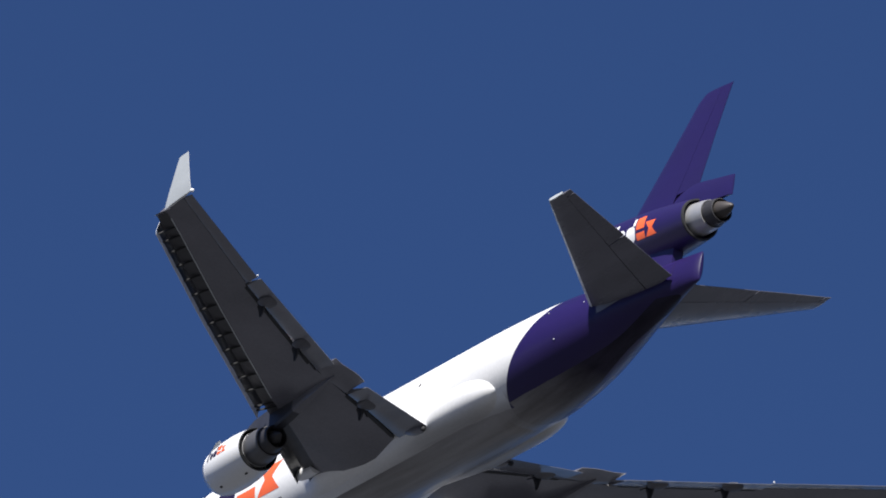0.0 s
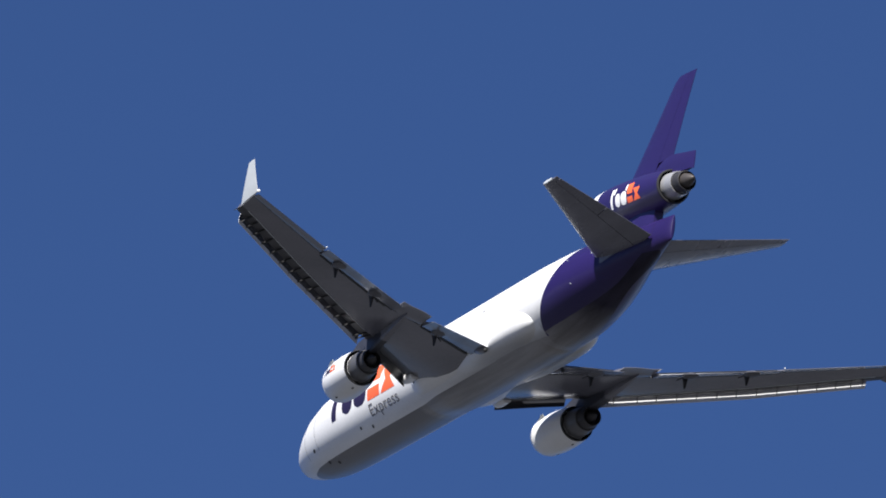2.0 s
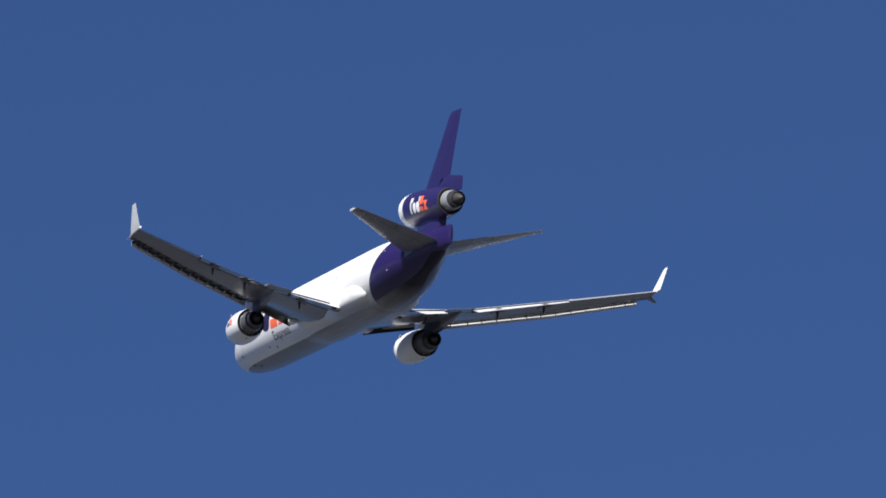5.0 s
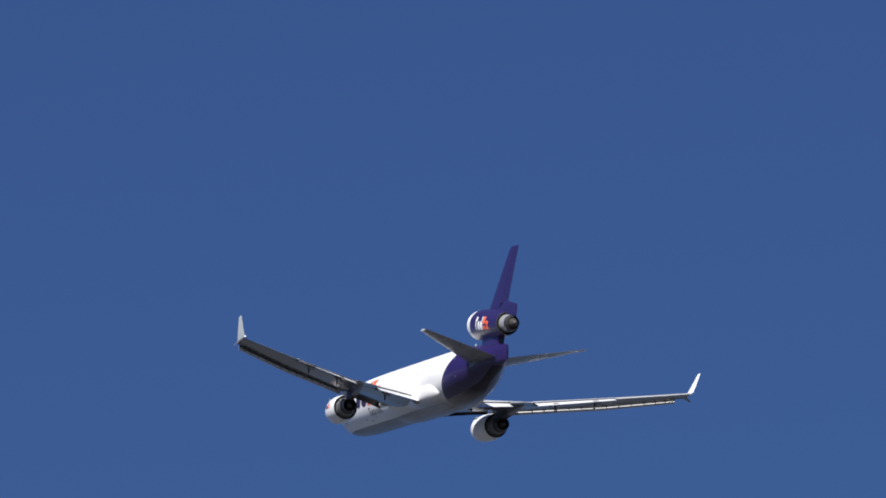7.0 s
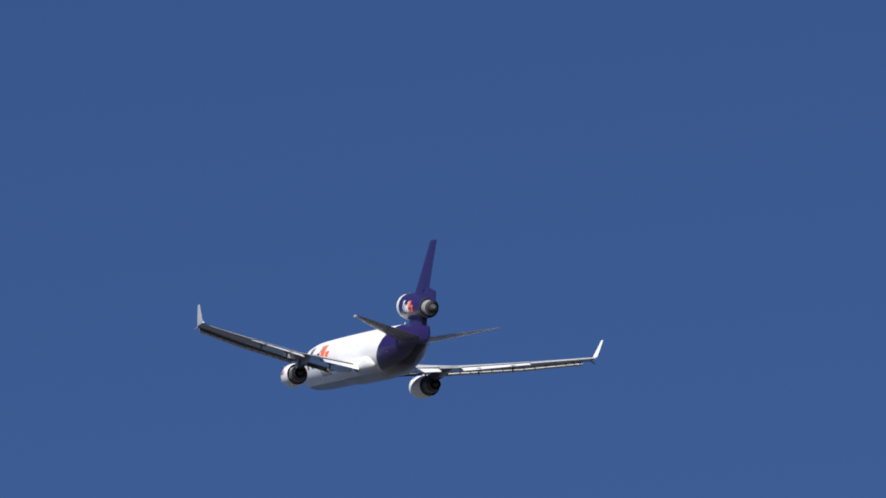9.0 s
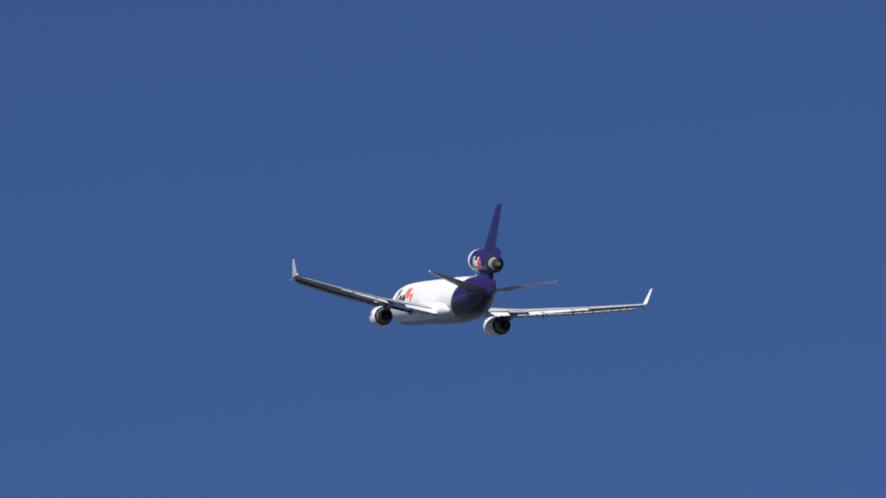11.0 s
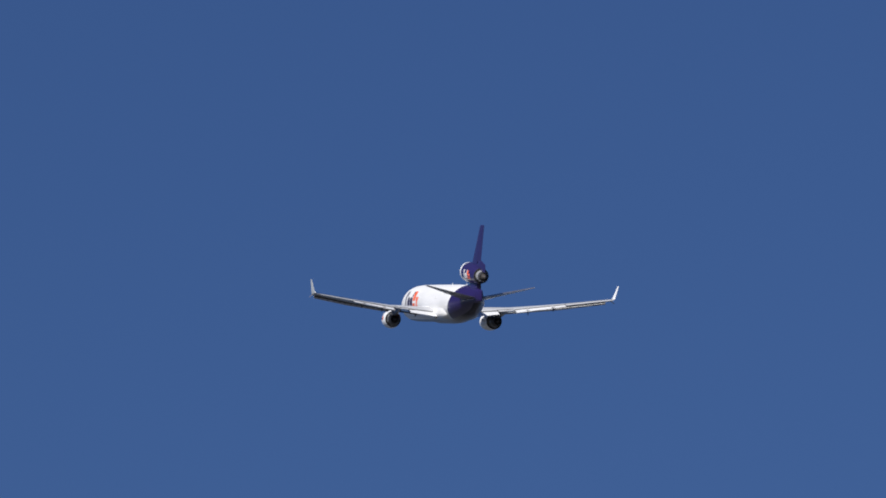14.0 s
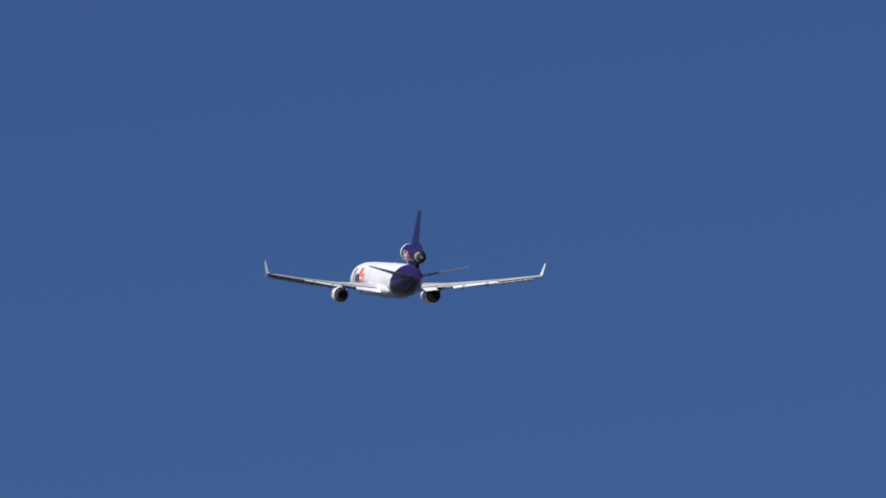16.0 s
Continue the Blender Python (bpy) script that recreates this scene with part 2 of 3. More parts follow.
def half_thickness(x, t):
    return 5 * t * (0.2969 * math.sqrt(max(x, 0)) - 0.126 * x - 0.3516 * x * x + 0.2843 * x ** 3 - 0.1036 * x ** 4)


# ---- the jet ----
jet = new("cargo_jet")
tagged(jet, "white and purple three-engined cargo jet climbing with gear up", "airplane")

FUSE = [  # station, half width, top, bottom, middle
    (-4.65, 0.03, -1.0, -1.06, -1.03), (-4.48, 0.42, -0.62, -1.48, -1.02), (-4.08, 0.84, -0.22, -1.88, -1.0), (-3.3, 1.34, 0.26, -2.26, -0.93),
    (-2.15, 1.82, 0.85, -2.56, -0.8), (-0.7, 2.28, 1.58, -2.82, -0.6), (1.0, 2.66, 2.28, -2.99, -0.4), (3.2, 2.92, 2.78, -3.06, -0.2),
    (6.0, 3.06, 3.02, -3.09, -0.05), (9.0, 3.1, 3.1, -3.1, 0.0), (14, 3.12, 3.15, -3.1, 0.0), (20, 3.12, 3.17, -3.1, 0.0), (26, 3.12, 3.17, -3.1, 0.0), (32, 3.12, 3.17, -3.1, 0.0),
    (38, 3.12, 3.17, -3.1, 0.0), (40.5, 3.11, 3.17, -3.09, 0.0), (42, 3.09, 3.15, -3.04, 0.0), (44, 3.03, 3.1, -2.82, 0.02), (46, 2.87, 3.08, -2.47, 0.08), (48, 2.6, 3.03, -2.05, 0.18),
    (50, 2.2, 2.93, -1.56, 0.3), (52, 1.75, 2.8, -1.04, 0.45), (54, 1.29, 2.66, -0.54, 0.65), (56, 0.87, 2.5, -0.1, 0.88), (57.6, 0.54, 2.38, 0.22, 1.05),
    (58.5, 0.34, 2.3, 0.38, 1.15), (58.95, 0.17, 2.27, 0.44, 1.2), (59.02, 0.08, 2.2, 0.5, 1.2)]


def fuse_ring(s, k=64, grow=0.0):
    w, top, bot, mid = interp(s, FUSE)
    pts = []
    for i in range(k):
        a = 2 * math.pi * i / k
        h = (top - mid) if math.sin(a) > 0 else (mid - bot)
        pts.append(P(s, (w + grow) * math.cos(a), mid + (h + grow) * math.sin(a)))
    return pts


def fuse_point(s, deg, grow=0.012):
    w, top, bot, mid = interp(s, FUSE)
    a = radians(deg)
    h = (top - mid) if math.sin(a) > 0 else (mid - bot)
    return P(s, (w + grow) * math.cos(a), mid + (h + grow) * math.sin(a))


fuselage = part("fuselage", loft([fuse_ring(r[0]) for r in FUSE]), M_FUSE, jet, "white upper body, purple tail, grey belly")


def strip(rows, surf):
    """A painted patch: rows of (angle, first station, last station), laid on a curved surface."""
    bm = bmesh.new()
    vs = []
    for deg, s0, s1 in rows:
        vs.append([bm.verts.new(surf(s0 + (s1 - s0) * i / 3, deg)) for i in range(4)])
    for a, b in zip(vs, vs[1:]):
        for i in range(3):
            bm.faces.new((a[i], a[i + 1], b[i + 1], b[i]))
    return bm


def block_rows(s0, s1, a0, a1, slant=0.0, rnd=0.0, n=8):
    """Rows of a plain block with rounded ends."""
    rows = []
    for i in range(n + 1):
        f = i / n
        e = abs(2 * f - 1)
        inset = rnd * (s1 - s0) * 0.5 * (1 - math.sqrt(max(0, 1 - e ** 3)))
        d = slant * (f - 0.5)
        rows.append((a0 + (a1 - a0) * f, s0 + inset + d, s1 - inset + d))
    return rows


def marks(parent, surf, blocks, name, label):
    for mat, rows in blocks:
        part(name, strip(rows, surf), mat, parent, label, smooth=60, fix=False)


def waist_rows(s0, s1, a0, a1, waist=0.34, n=8):
    """Rows of a plain block drawn in at its middle."""
    mid = (s0 + s1) / 2
    rows = []
    for i in range(n + 1):
        f = i / n
        half = (s1 - s0) / 2 * (waist + (1 - waist) * abs(2 * f - 1))
        rows.append((a0 + (a1 - a0) * f, mid - half, mid + half))
    return rows


def livery(word_dark, s0, s1, low, high, cap):
    """Plain blocks in the two livery colours between two stations: dark part, then two orange bars and a waisted block."""
    at = lambda f: s0 + (s1 - s0) * f
    mid = low + (high - low) * 0.45
    return [(word_dark, block_rows(at(0), at(0.075), low, cap, 0, 0.1)), (word_dark, block_rows(at(0.095), at(0.15), high, cap, 0, 0.2, 5)), (word_dark, block_rows(at(0.17), at(0.335), low, high, 0, 0.75)),
            (word_dark, block_rows(at(0.36), at(0.555), low, high, 0, 0.6)), (word_dark, block_rows(at(0.5), at(0.555), high, cap, 0, 0, 5)),
            (M_ORANGE, block_rows(at(0.58), at(0.765), low, mid)), (M_ORANGE, block_rows(at(0.58), at(0.765), mid + (cap - low) * 0.14, cap)), (M_ORANGE, waist_rows(at(0.785), at(1.0), low, high))]


marks(fuselage, fuse_point, livery(M_LOGO_DARK, 6.75, 18.6, -17, 19, 39), "livery_block", "")


def lettering(word, s0, s1, low, high):
    """A painted word wrapped round the left side; low and high are the angles of its base line and capitals."""
    cu = bpy.data.curves.new("lettering", "FONT")
    cu.body = word
    cu.resolution_u = 4
    ob = bpy.data.objects.new("lettering", cu)
    me = bpy.data.meshes.new_from_object(ob)
    bpy.data.objects.remove(ob)
    bm = bmesh.new()
    bm.from_mesh(me)
    bpy.data.meshes.remove(me)
    for k in range(-3, 9):
        bmesh.ops.bisect_plane(bm, geom=bm.verts[:] + bm.edges[:] + bm.faces[:], plane_co=(0, k * 0.1 + 0.003, 0), plane_no=(0, 1, 0))
    bmesh.ops.triangulate(bm, faces=bm.faces)
    us = [v.co.x for v in bm.verts]
    cap = max(v.co.y for v in bm.verts if v.co.x < min(us) + 0.3)
    for v in bm.verts:
        f, h = (v.co.x - min(us)) / (max(us) - min(us)), v.co.y / cap
        v.co = fuse_point(s0 + (s1 - s0) * f, low + (high - low) * h, 0.022)
    return bm


part("lettering", lettering("Express", 13.6, 18.72, -39, -22), M_LETTER_GREY, fuselage, "dark grey painted word", smooth=0, fix=False)

for s, deg, ws, wd in ((10.9, -45, 0.26, 5), (12.7, -51, 0.26, 5), (3.0, -64, 0.34, 6), (4.1, -72, 0.34, 6), (2.0, -36, 0.4, 6), (34.1, 15, 0.22, 5)):
    part("vent_port", strip(block_rows(s, s + ws, deg - wd / 2, deg + wd / 2, 0.1, 0.8, 6), lambda a, b: fuse_point(a, b, 0.018)), M_BLACK, fuselage, "small dark oval vent")
for s, d0, d1 in ((3.1, -40, 20), (0.6, -44, 10)):
    part("seam", strip(block_rows(s, s + 0.05, d0, d1, n=10), lambda a, b: fuse_point(a, b, 0.014)), M_LETTER_GREY, fuselage, "thin dark panel seam")
for s, h in ((33.0, 0.32), (46.0, 0.4)):
    part("antenna", loft([[P(s, -0.05, 3.05), P(s + 0.6, -0.03, 3.05), P(s + 0.6, 0.03, 3.05), P(s, 0.05, 3.05)],
                          [P(s + 0.35, -0.02, 3.05 + h), P(s + 0.65, -0.02, 3.05 + h), P(s + 0.65, 0.02, 3.05 + h), P(s + 0.35, 0.02, 3.05 + h)]]), M_WHITE, fuselage, "small white blade antenna")

for s, deg in ((47.05, 26), (48.05, -19), (50.1, 22)):
    q = fuse_point(s, deg, 0.02)
    part("static_port", revolve([(s - 0.05, 0.015), (s - 0.03, 0.04), (s + 0.03, 0.04), (s + 0.05, 0.015)], lambda t, q=q: (q[1], q[2]), 8), M_LIGHT, fuselage, "small pale round fitting")
# Belly fairing and the fillets behind the wing roots: swellings that run out into the skin
def swelling(s0, s1, rise, fall, d0, d1, height, side=1, power=1.5, pointed=False, soft=False, ns=44, na=26):
    """A swelling of the body's skin; pointed draws its sides together towards the aft end."""
    ease = lambda q: q * q * (3 - 2 * q)
    bm = bmesh.new()
    grid = []
    for i in range(ns + 1):
        s = s0 + (s1 - s0) * i / ns
        run = max(0.0, (s - (s1 - fall)) / fall)
        out = 1 - ease(run) if soft else math.sqrt(max(0.0, 1 - run * run))
        along = ease(min(1, (s - s0) / rise)) * out
        reach = max(0.12, out) if pointed else 1.0
        row = []
        for j in range(na + 1):
            f = j / na
            across = math.sin(math.pi * f) ** power
            deg = (d0 + d1) / 2 + (d1 - d0) * (f - 0.5) * reach
            x, y, z = fuse_point(s, deg, -0.03 + (height + 0.03) * along * across)
            row.append(bm.verts.new((x, side * y, z)))
        grid.append(row)
    for p, q in zip(grid, grid[1:]):
        for j in range(na):
            bm.faces.new((p[j], q[j], q[j + 1], p[j + 1]) if side > 0 else (p[j + 1], q[j + 1], q[j], p[j]))
    return bm


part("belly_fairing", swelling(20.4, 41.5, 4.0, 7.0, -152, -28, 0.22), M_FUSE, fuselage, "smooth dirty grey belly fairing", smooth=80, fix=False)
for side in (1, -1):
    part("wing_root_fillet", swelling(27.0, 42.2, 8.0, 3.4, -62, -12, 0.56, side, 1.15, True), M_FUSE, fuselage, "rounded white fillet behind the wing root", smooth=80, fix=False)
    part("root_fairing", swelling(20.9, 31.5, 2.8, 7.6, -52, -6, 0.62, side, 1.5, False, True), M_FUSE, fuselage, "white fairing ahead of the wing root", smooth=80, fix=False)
    part("root_cuff", loft([[P(s, side * (3.7 + r * math.cos(a)), -1.62 + r * math.sin(a)) for a in (2 * math.pi * i / 20 for i in range(20))] for s, r in ((22.0, 0.06), (22.15, 0.22), (22.5, 0.34), (23.1, 0.4), (24.2, 0.36))]),
         M_WHITE, fuselage, "rounded white cuff at the wing leading edge root")

# ---- wings ----
LE_S = [(0.0, 19.4), (25.2, 41.0)]
TE_S = [(0.0, 35.0), (3.0, 35.15), (9.4, 35.8), (18.1, 40.6), (25.2, 44.9)]
LE_Z = [(0.0, -1.8), (3.0, -1.55), (6.0, -1.2), (8.0, -1.05), (9.4, -1.05), (18.0, -0.15), (25.2, 0.95)]
TE_Z = [(0.0, -1.85), (3.0, -1.62), (9.4, -1.02), (18.0, 0.28), (25.2, 1.26)]
NOSE_RISE = [(0.0, 1.0), (7.6, 1.0), (9.6, 0.0), (26.0, 0.0)]  # how far the lower skin rises to the nose
THICK = [(0.0, 0.135), (9.4, 0.105), (25.2, 0.085)]


def wing_point(y, x, up, side, drop=0.0, off=0.0):
    """A point of the wing's skin: y out along the span, x along the chord, up +1 for the upper skin."""
    s0, s1 = interp(y, LE_S), interp(y, TE_S)
    c = s1 - s0
    z = interp(y, LE_Z) * (1 - x) + interp(y, TE_Z) * x + 0.02 * c * 4 * x * (1 - x) * 0.5
    belly = 0.8 - 0.34 * interp(y, NOSE_RISE) * min(1.0, max(0.0, (0.36 - x) / 0.22))
    z += up * half_thickness(x, interp(y, THICK)) * c * (1.05 if up > 0 else belly)
    return P(s0 + x * c, side * y, z - drop + up * off)


XS = [0.0, 0.006, 0.02, 0.05, 0.1, 0.18, 0.3, 0.45, 0.6, 0.72]
SPANS = [1.5, 3.0, 5.0, 7.55, 7.6, 10.17, 10.23, 12, 15, 17.9, 18.0, 21, 23.5, 25.2]
DROOP = math.tan(radians(9.5))


def hinge(y):
    """Where along the chord the lower skin ends and the flap or aileron begins."""
    return 0.757 + 0.0105 * (y - 2.85) if y < 7.58 else 0.80 if y < 10.2 else 0.795 - 0.0047 * (y - 10.2) if y < 17.95 else 0.774


def chord(y):
    return interp(y, TE_S) - interp(y, LE_S)


def seal_x(y):
    """Where along the chord the slat seal runs under the nose."""
    return min(0.31, 0.05 + 1.1 / chord(y))


def wing_body(side):
    rings = []
    for y in SPANS:
        nose = 0.03 if y < 7.7 else 0.055
        flapped = y < 7.58 or 10.2 < y < 17.95
        xe = hinge(y) + (-0.006 if flapped else 0.006)
        xt = 0.85 if flapped else hinge(y) - 0.004
        ring = [wing_point(y, nose + x * (1 - nose / 0.9), 1, side) for x in XS[::-1]]
        droop = (DROOP * (xt - hinge(y)) - 0.004) * chord(y) if flapped else 0.0
        ring = [wing_point(y, xt, 1, side, droop), wing_point(y, min(0.79, xt - 0.02), 1, side, droop * 0.12)] + ring
        low = [nose + x * (1 - nose / 0.9) for x in XS[1:-2]]
        low[4] = seal_x(y)
        ring += [wing_point(y, x, -1, side) for x in low]
        ring += [wing_point(y, 0.62, -1, side), wing_point(y, xe - 0.02, -1, side), wing_point(y, xe, -1, side), wing_point(y, xe - 0.002, 0.2, side)]
        rings.append(ring)
    bm = loft(rings)
    k = len(rings[0])
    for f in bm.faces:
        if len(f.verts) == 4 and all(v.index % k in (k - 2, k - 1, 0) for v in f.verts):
            # flap cove faces darkened in colour for the shade inside
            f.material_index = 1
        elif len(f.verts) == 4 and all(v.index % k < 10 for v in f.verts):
            # upper skin takes the pale colour that carries sunlight
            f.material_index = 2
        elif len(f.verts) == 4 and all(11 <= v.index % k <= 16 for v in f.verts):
            # lower nose faces darkened in colour for the shade behind the slat
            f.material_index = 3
    return bm


def trailing_device(side, y0, y1, deflect, n=6, aft=0.0, down=0.0, extend=((0.0, 0.0), (30.0, 0.0))):
    """A flap or aileron: a rounded nose, turned down about its hinge and run out aft."""
    rings = []
    for i in range(n + 1):
        y = y0 + (y1 - y0) * i / n
        x0, end = hinge(y), 1.0 + interp(y, extend) / chord(y)
        prof = [(end, 1), (0.95, 1), (0.90, 1), (x0 + 0.03, 0.75), (x0 + 0.005, 0.3), (x0, -0.2), (x0 + 0.006, -0.7), (x0 + 0.03, -1), (0.90, -1), (0.95, -1), (end, -1)]
        h = Vector(wing_point(y, x0, -1, side))
        ring = []
        for x, up in prof:
            v = Vector(wing_point(y, min(x, 1.0), up, side, off=0.012 if x > 0.99 else 0.0)) - h
            v.x -= max(0.0, x - 1.0) * chord(y)
            a = radians(deflect)
            dx, dz = -v.x, v.z
            ring.append(h + Vector((-(dx * math.cos(a) + dz * math.sin(a)) - aft, v.y, dz * math.cos(a) - dx * math.sin(a) - down)))
        rings.append(ring)
    bm = loft(rings)
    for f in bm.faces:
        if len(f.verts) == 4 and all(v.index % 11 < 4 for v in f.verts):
            # top faces get the near-white colour that stands for sunlight
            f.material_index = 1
    return bm


SLAT_OUT = [(0.06, 0.28), (-0.07, 0.24), (-0.19, 0.13), (-0.29, -0.05), (-0.35, -0.27), (-0.36, -0.44), (-0.33, -0.60)]
SLAT_IN = [(-0.285, -0.58), (-0.305, -0.42), (-0.295, -0.25), (-0.24, -0.08), (-0.15, 0.07), (-0.05, 0.185), (0.06, 0.245)]


def slat_segment(side, y0, y1, deep, n=3):
    """A thin curved shell ahead of and below the leading edge, open behind."""
    rings = []
    for i in range(n + 1):
        y = y0 + (y1 - y0) * i / n
        c = 1.18 - 0.014 * y
        base = Vector(P(interp(y, LE_S), side * y, interp(y, LE_Z)))
        rings.append([base + Vector((-px * c, 0, pz * c * deep)) for px, pz in SLAT_OUT + SLAT_IN])
    bm = loft(rings)
    for f in bm.faces:
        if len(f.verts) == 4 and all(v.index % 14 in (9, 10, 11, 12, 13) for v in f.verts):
            # inner faces get the dark colour that stands for shade in the cove
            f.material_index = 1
    return bm


def hinge_bracket(side, y, depth):
    """A thin blade that hangs below the hinge line, drawn to a blunt spike."""
    top = Vector(wing_point(y, hinge(y), -1, side))
    rings = []
    for f, s0, s1, w in ((-0.12, -0.55, 0.6, 0.075), (0.2, -0.3, 0.55, 0.075), (0.5, -0.12, 0.45, 0.07), (0.8, -0.02, 0.36, 0.06), (1.0, 0.06, 0.26, 0.035)):
        ring = []
        for q, r in ((0.0, 0.3), (0.25, 1.0), (0.8, 1.0), (1.0, 0.5), (1.0, -0.5), (0.8, -1.0), (0.25, -1.0), (0.0, -0.3)):
            ring.append(top + Vector((-(s0 + (s1 - s0) * q), r * w, -depth * f)))
        rings.append(ring)
    bm = loft(rings)
    foot = top + Vector((0.1, -side * 0.6, -depth * 0.42))
    leg = box_between(top + Vector((-0.1, 0, -0.03)), foot, 0.045, 0.07)
    mesh = bpy.data.meshes.new("leg")
    leg.to_mesh(mesh)
    leg.free()
    bm.from_mesh(mesh)
    bpy.data.meshes.remove(mesh)
    return bm


def bracket_fairing(side, y, deflect):
    """The low rounded fairing that carries the bracket on aft under the flap."""
    x0, a = hinge(y), radians(deflect)
    top = Vector(wing_point(y, x0, -1, side))
    rings = []
    for f, w, d in ((-0.1, 0.14, 0.05), (0.12, 0.42, 0.18), (0.5, 0.54, 0.24), (0.9, 0.52, 0.19), (1.25, 0.46, 0.1), (1.4, 0.3, 0.03)):
        drop = f * math.tan(a) + 0.08 - 0.09 * f
        ring = [top + Vector((-f - 0.16, w * math.cos(b), -drop - d * math.sin(b))) for b in (math.pi * i / 10 for i in range(11))]
        rings.append(ring + [top + Vector((-f - 0.16, -w * 0.6, -drop + 0.06)), top + Vector((-f - 0.16, w * 0.6, -drop + 0.06))])
    return loft(rings)


def hinge_gap(side, y0, y1, n=5):
    """The dark slot between the lower skin and the flap's nose."""
    rows = []
    for i in range(n + 1):
        y = y0 + (y1 - y0) * i / n
        x, dx = hinge(y), 0.13 / chord(y)
        rows.append([Vector(wing_point(y, x + q * dx, -1, side)) + Vector((0, 0, -e)) for q, e in ((-1.7, -0.03), (-1.7, 0.012), (1, 0.03), (1, -0.03))])
    return loft(rows)


def winglet(side):
    rings = []
    for f in (0.0, 0.12, 0.35, 0.7, 1.0):
        s0 = 42.06 + (44.05 - 42.06) * f
        s1 = 44.92 + 0.09 * f
        y = 25.22 + 0.62 * f ** 0.85
        z0, z1 = 0.92 + (3.38 - 0.92) * f, 1.28 + (3.48 - 1.28) * f
        c = s1 - s0
        ring = []
        xs = (0, 0.03, 0.12, 0.35, 0.65, 1.0)
        for sg, seq in ((1, xs[::-1]), (-1, xs[1:])):
            for x in seq:
                ring.append(P(s0 + c * x, side * (y + sg * max(half_thickness(x, 0.09) * c, 0.012)), z0 + (z1 - z0) * x))
        rings.append(ring)
    bm = loft(rings)
    for f in bm.faces:
        if len(f.verts) == 4 and all(v.index % 11 <= 5 for v in f.verts):
            f.material_index = 1
    return bm


def lower_winglet(side):
    rings = []
    for f in (0.0, 0.5, 1.0):
        s0, s1 = 41.1 + 0.95 * f, 42.75 - 0.1 * f
        y, z = 25.15 + 0.62 * f, 0.98 - 0.5 * f
        c = s1 - s0
        ring = []
        xs = (0, 0.05, 0.3, 0.65, 1.0)
        for sg, seq in ((1, xs[::-1]), (-1, xs[1:])):
            for x in seq:
                ring.append(P(s0 + c * x, side * (y + sg * max(half_thickness(x, 0.1) * c, 0.012)), z))
        rings.append(ring)
    return loft(rings)


def lamp_bead(s, y, z, r):
    return revolve([(s - r, r * 0.2), (s - r * 0.7, r * 0.75), (s, r), (s + r * 0.7, r * 0.75), (s + r, r * 0.2)], lambda q: (y, z), 10)


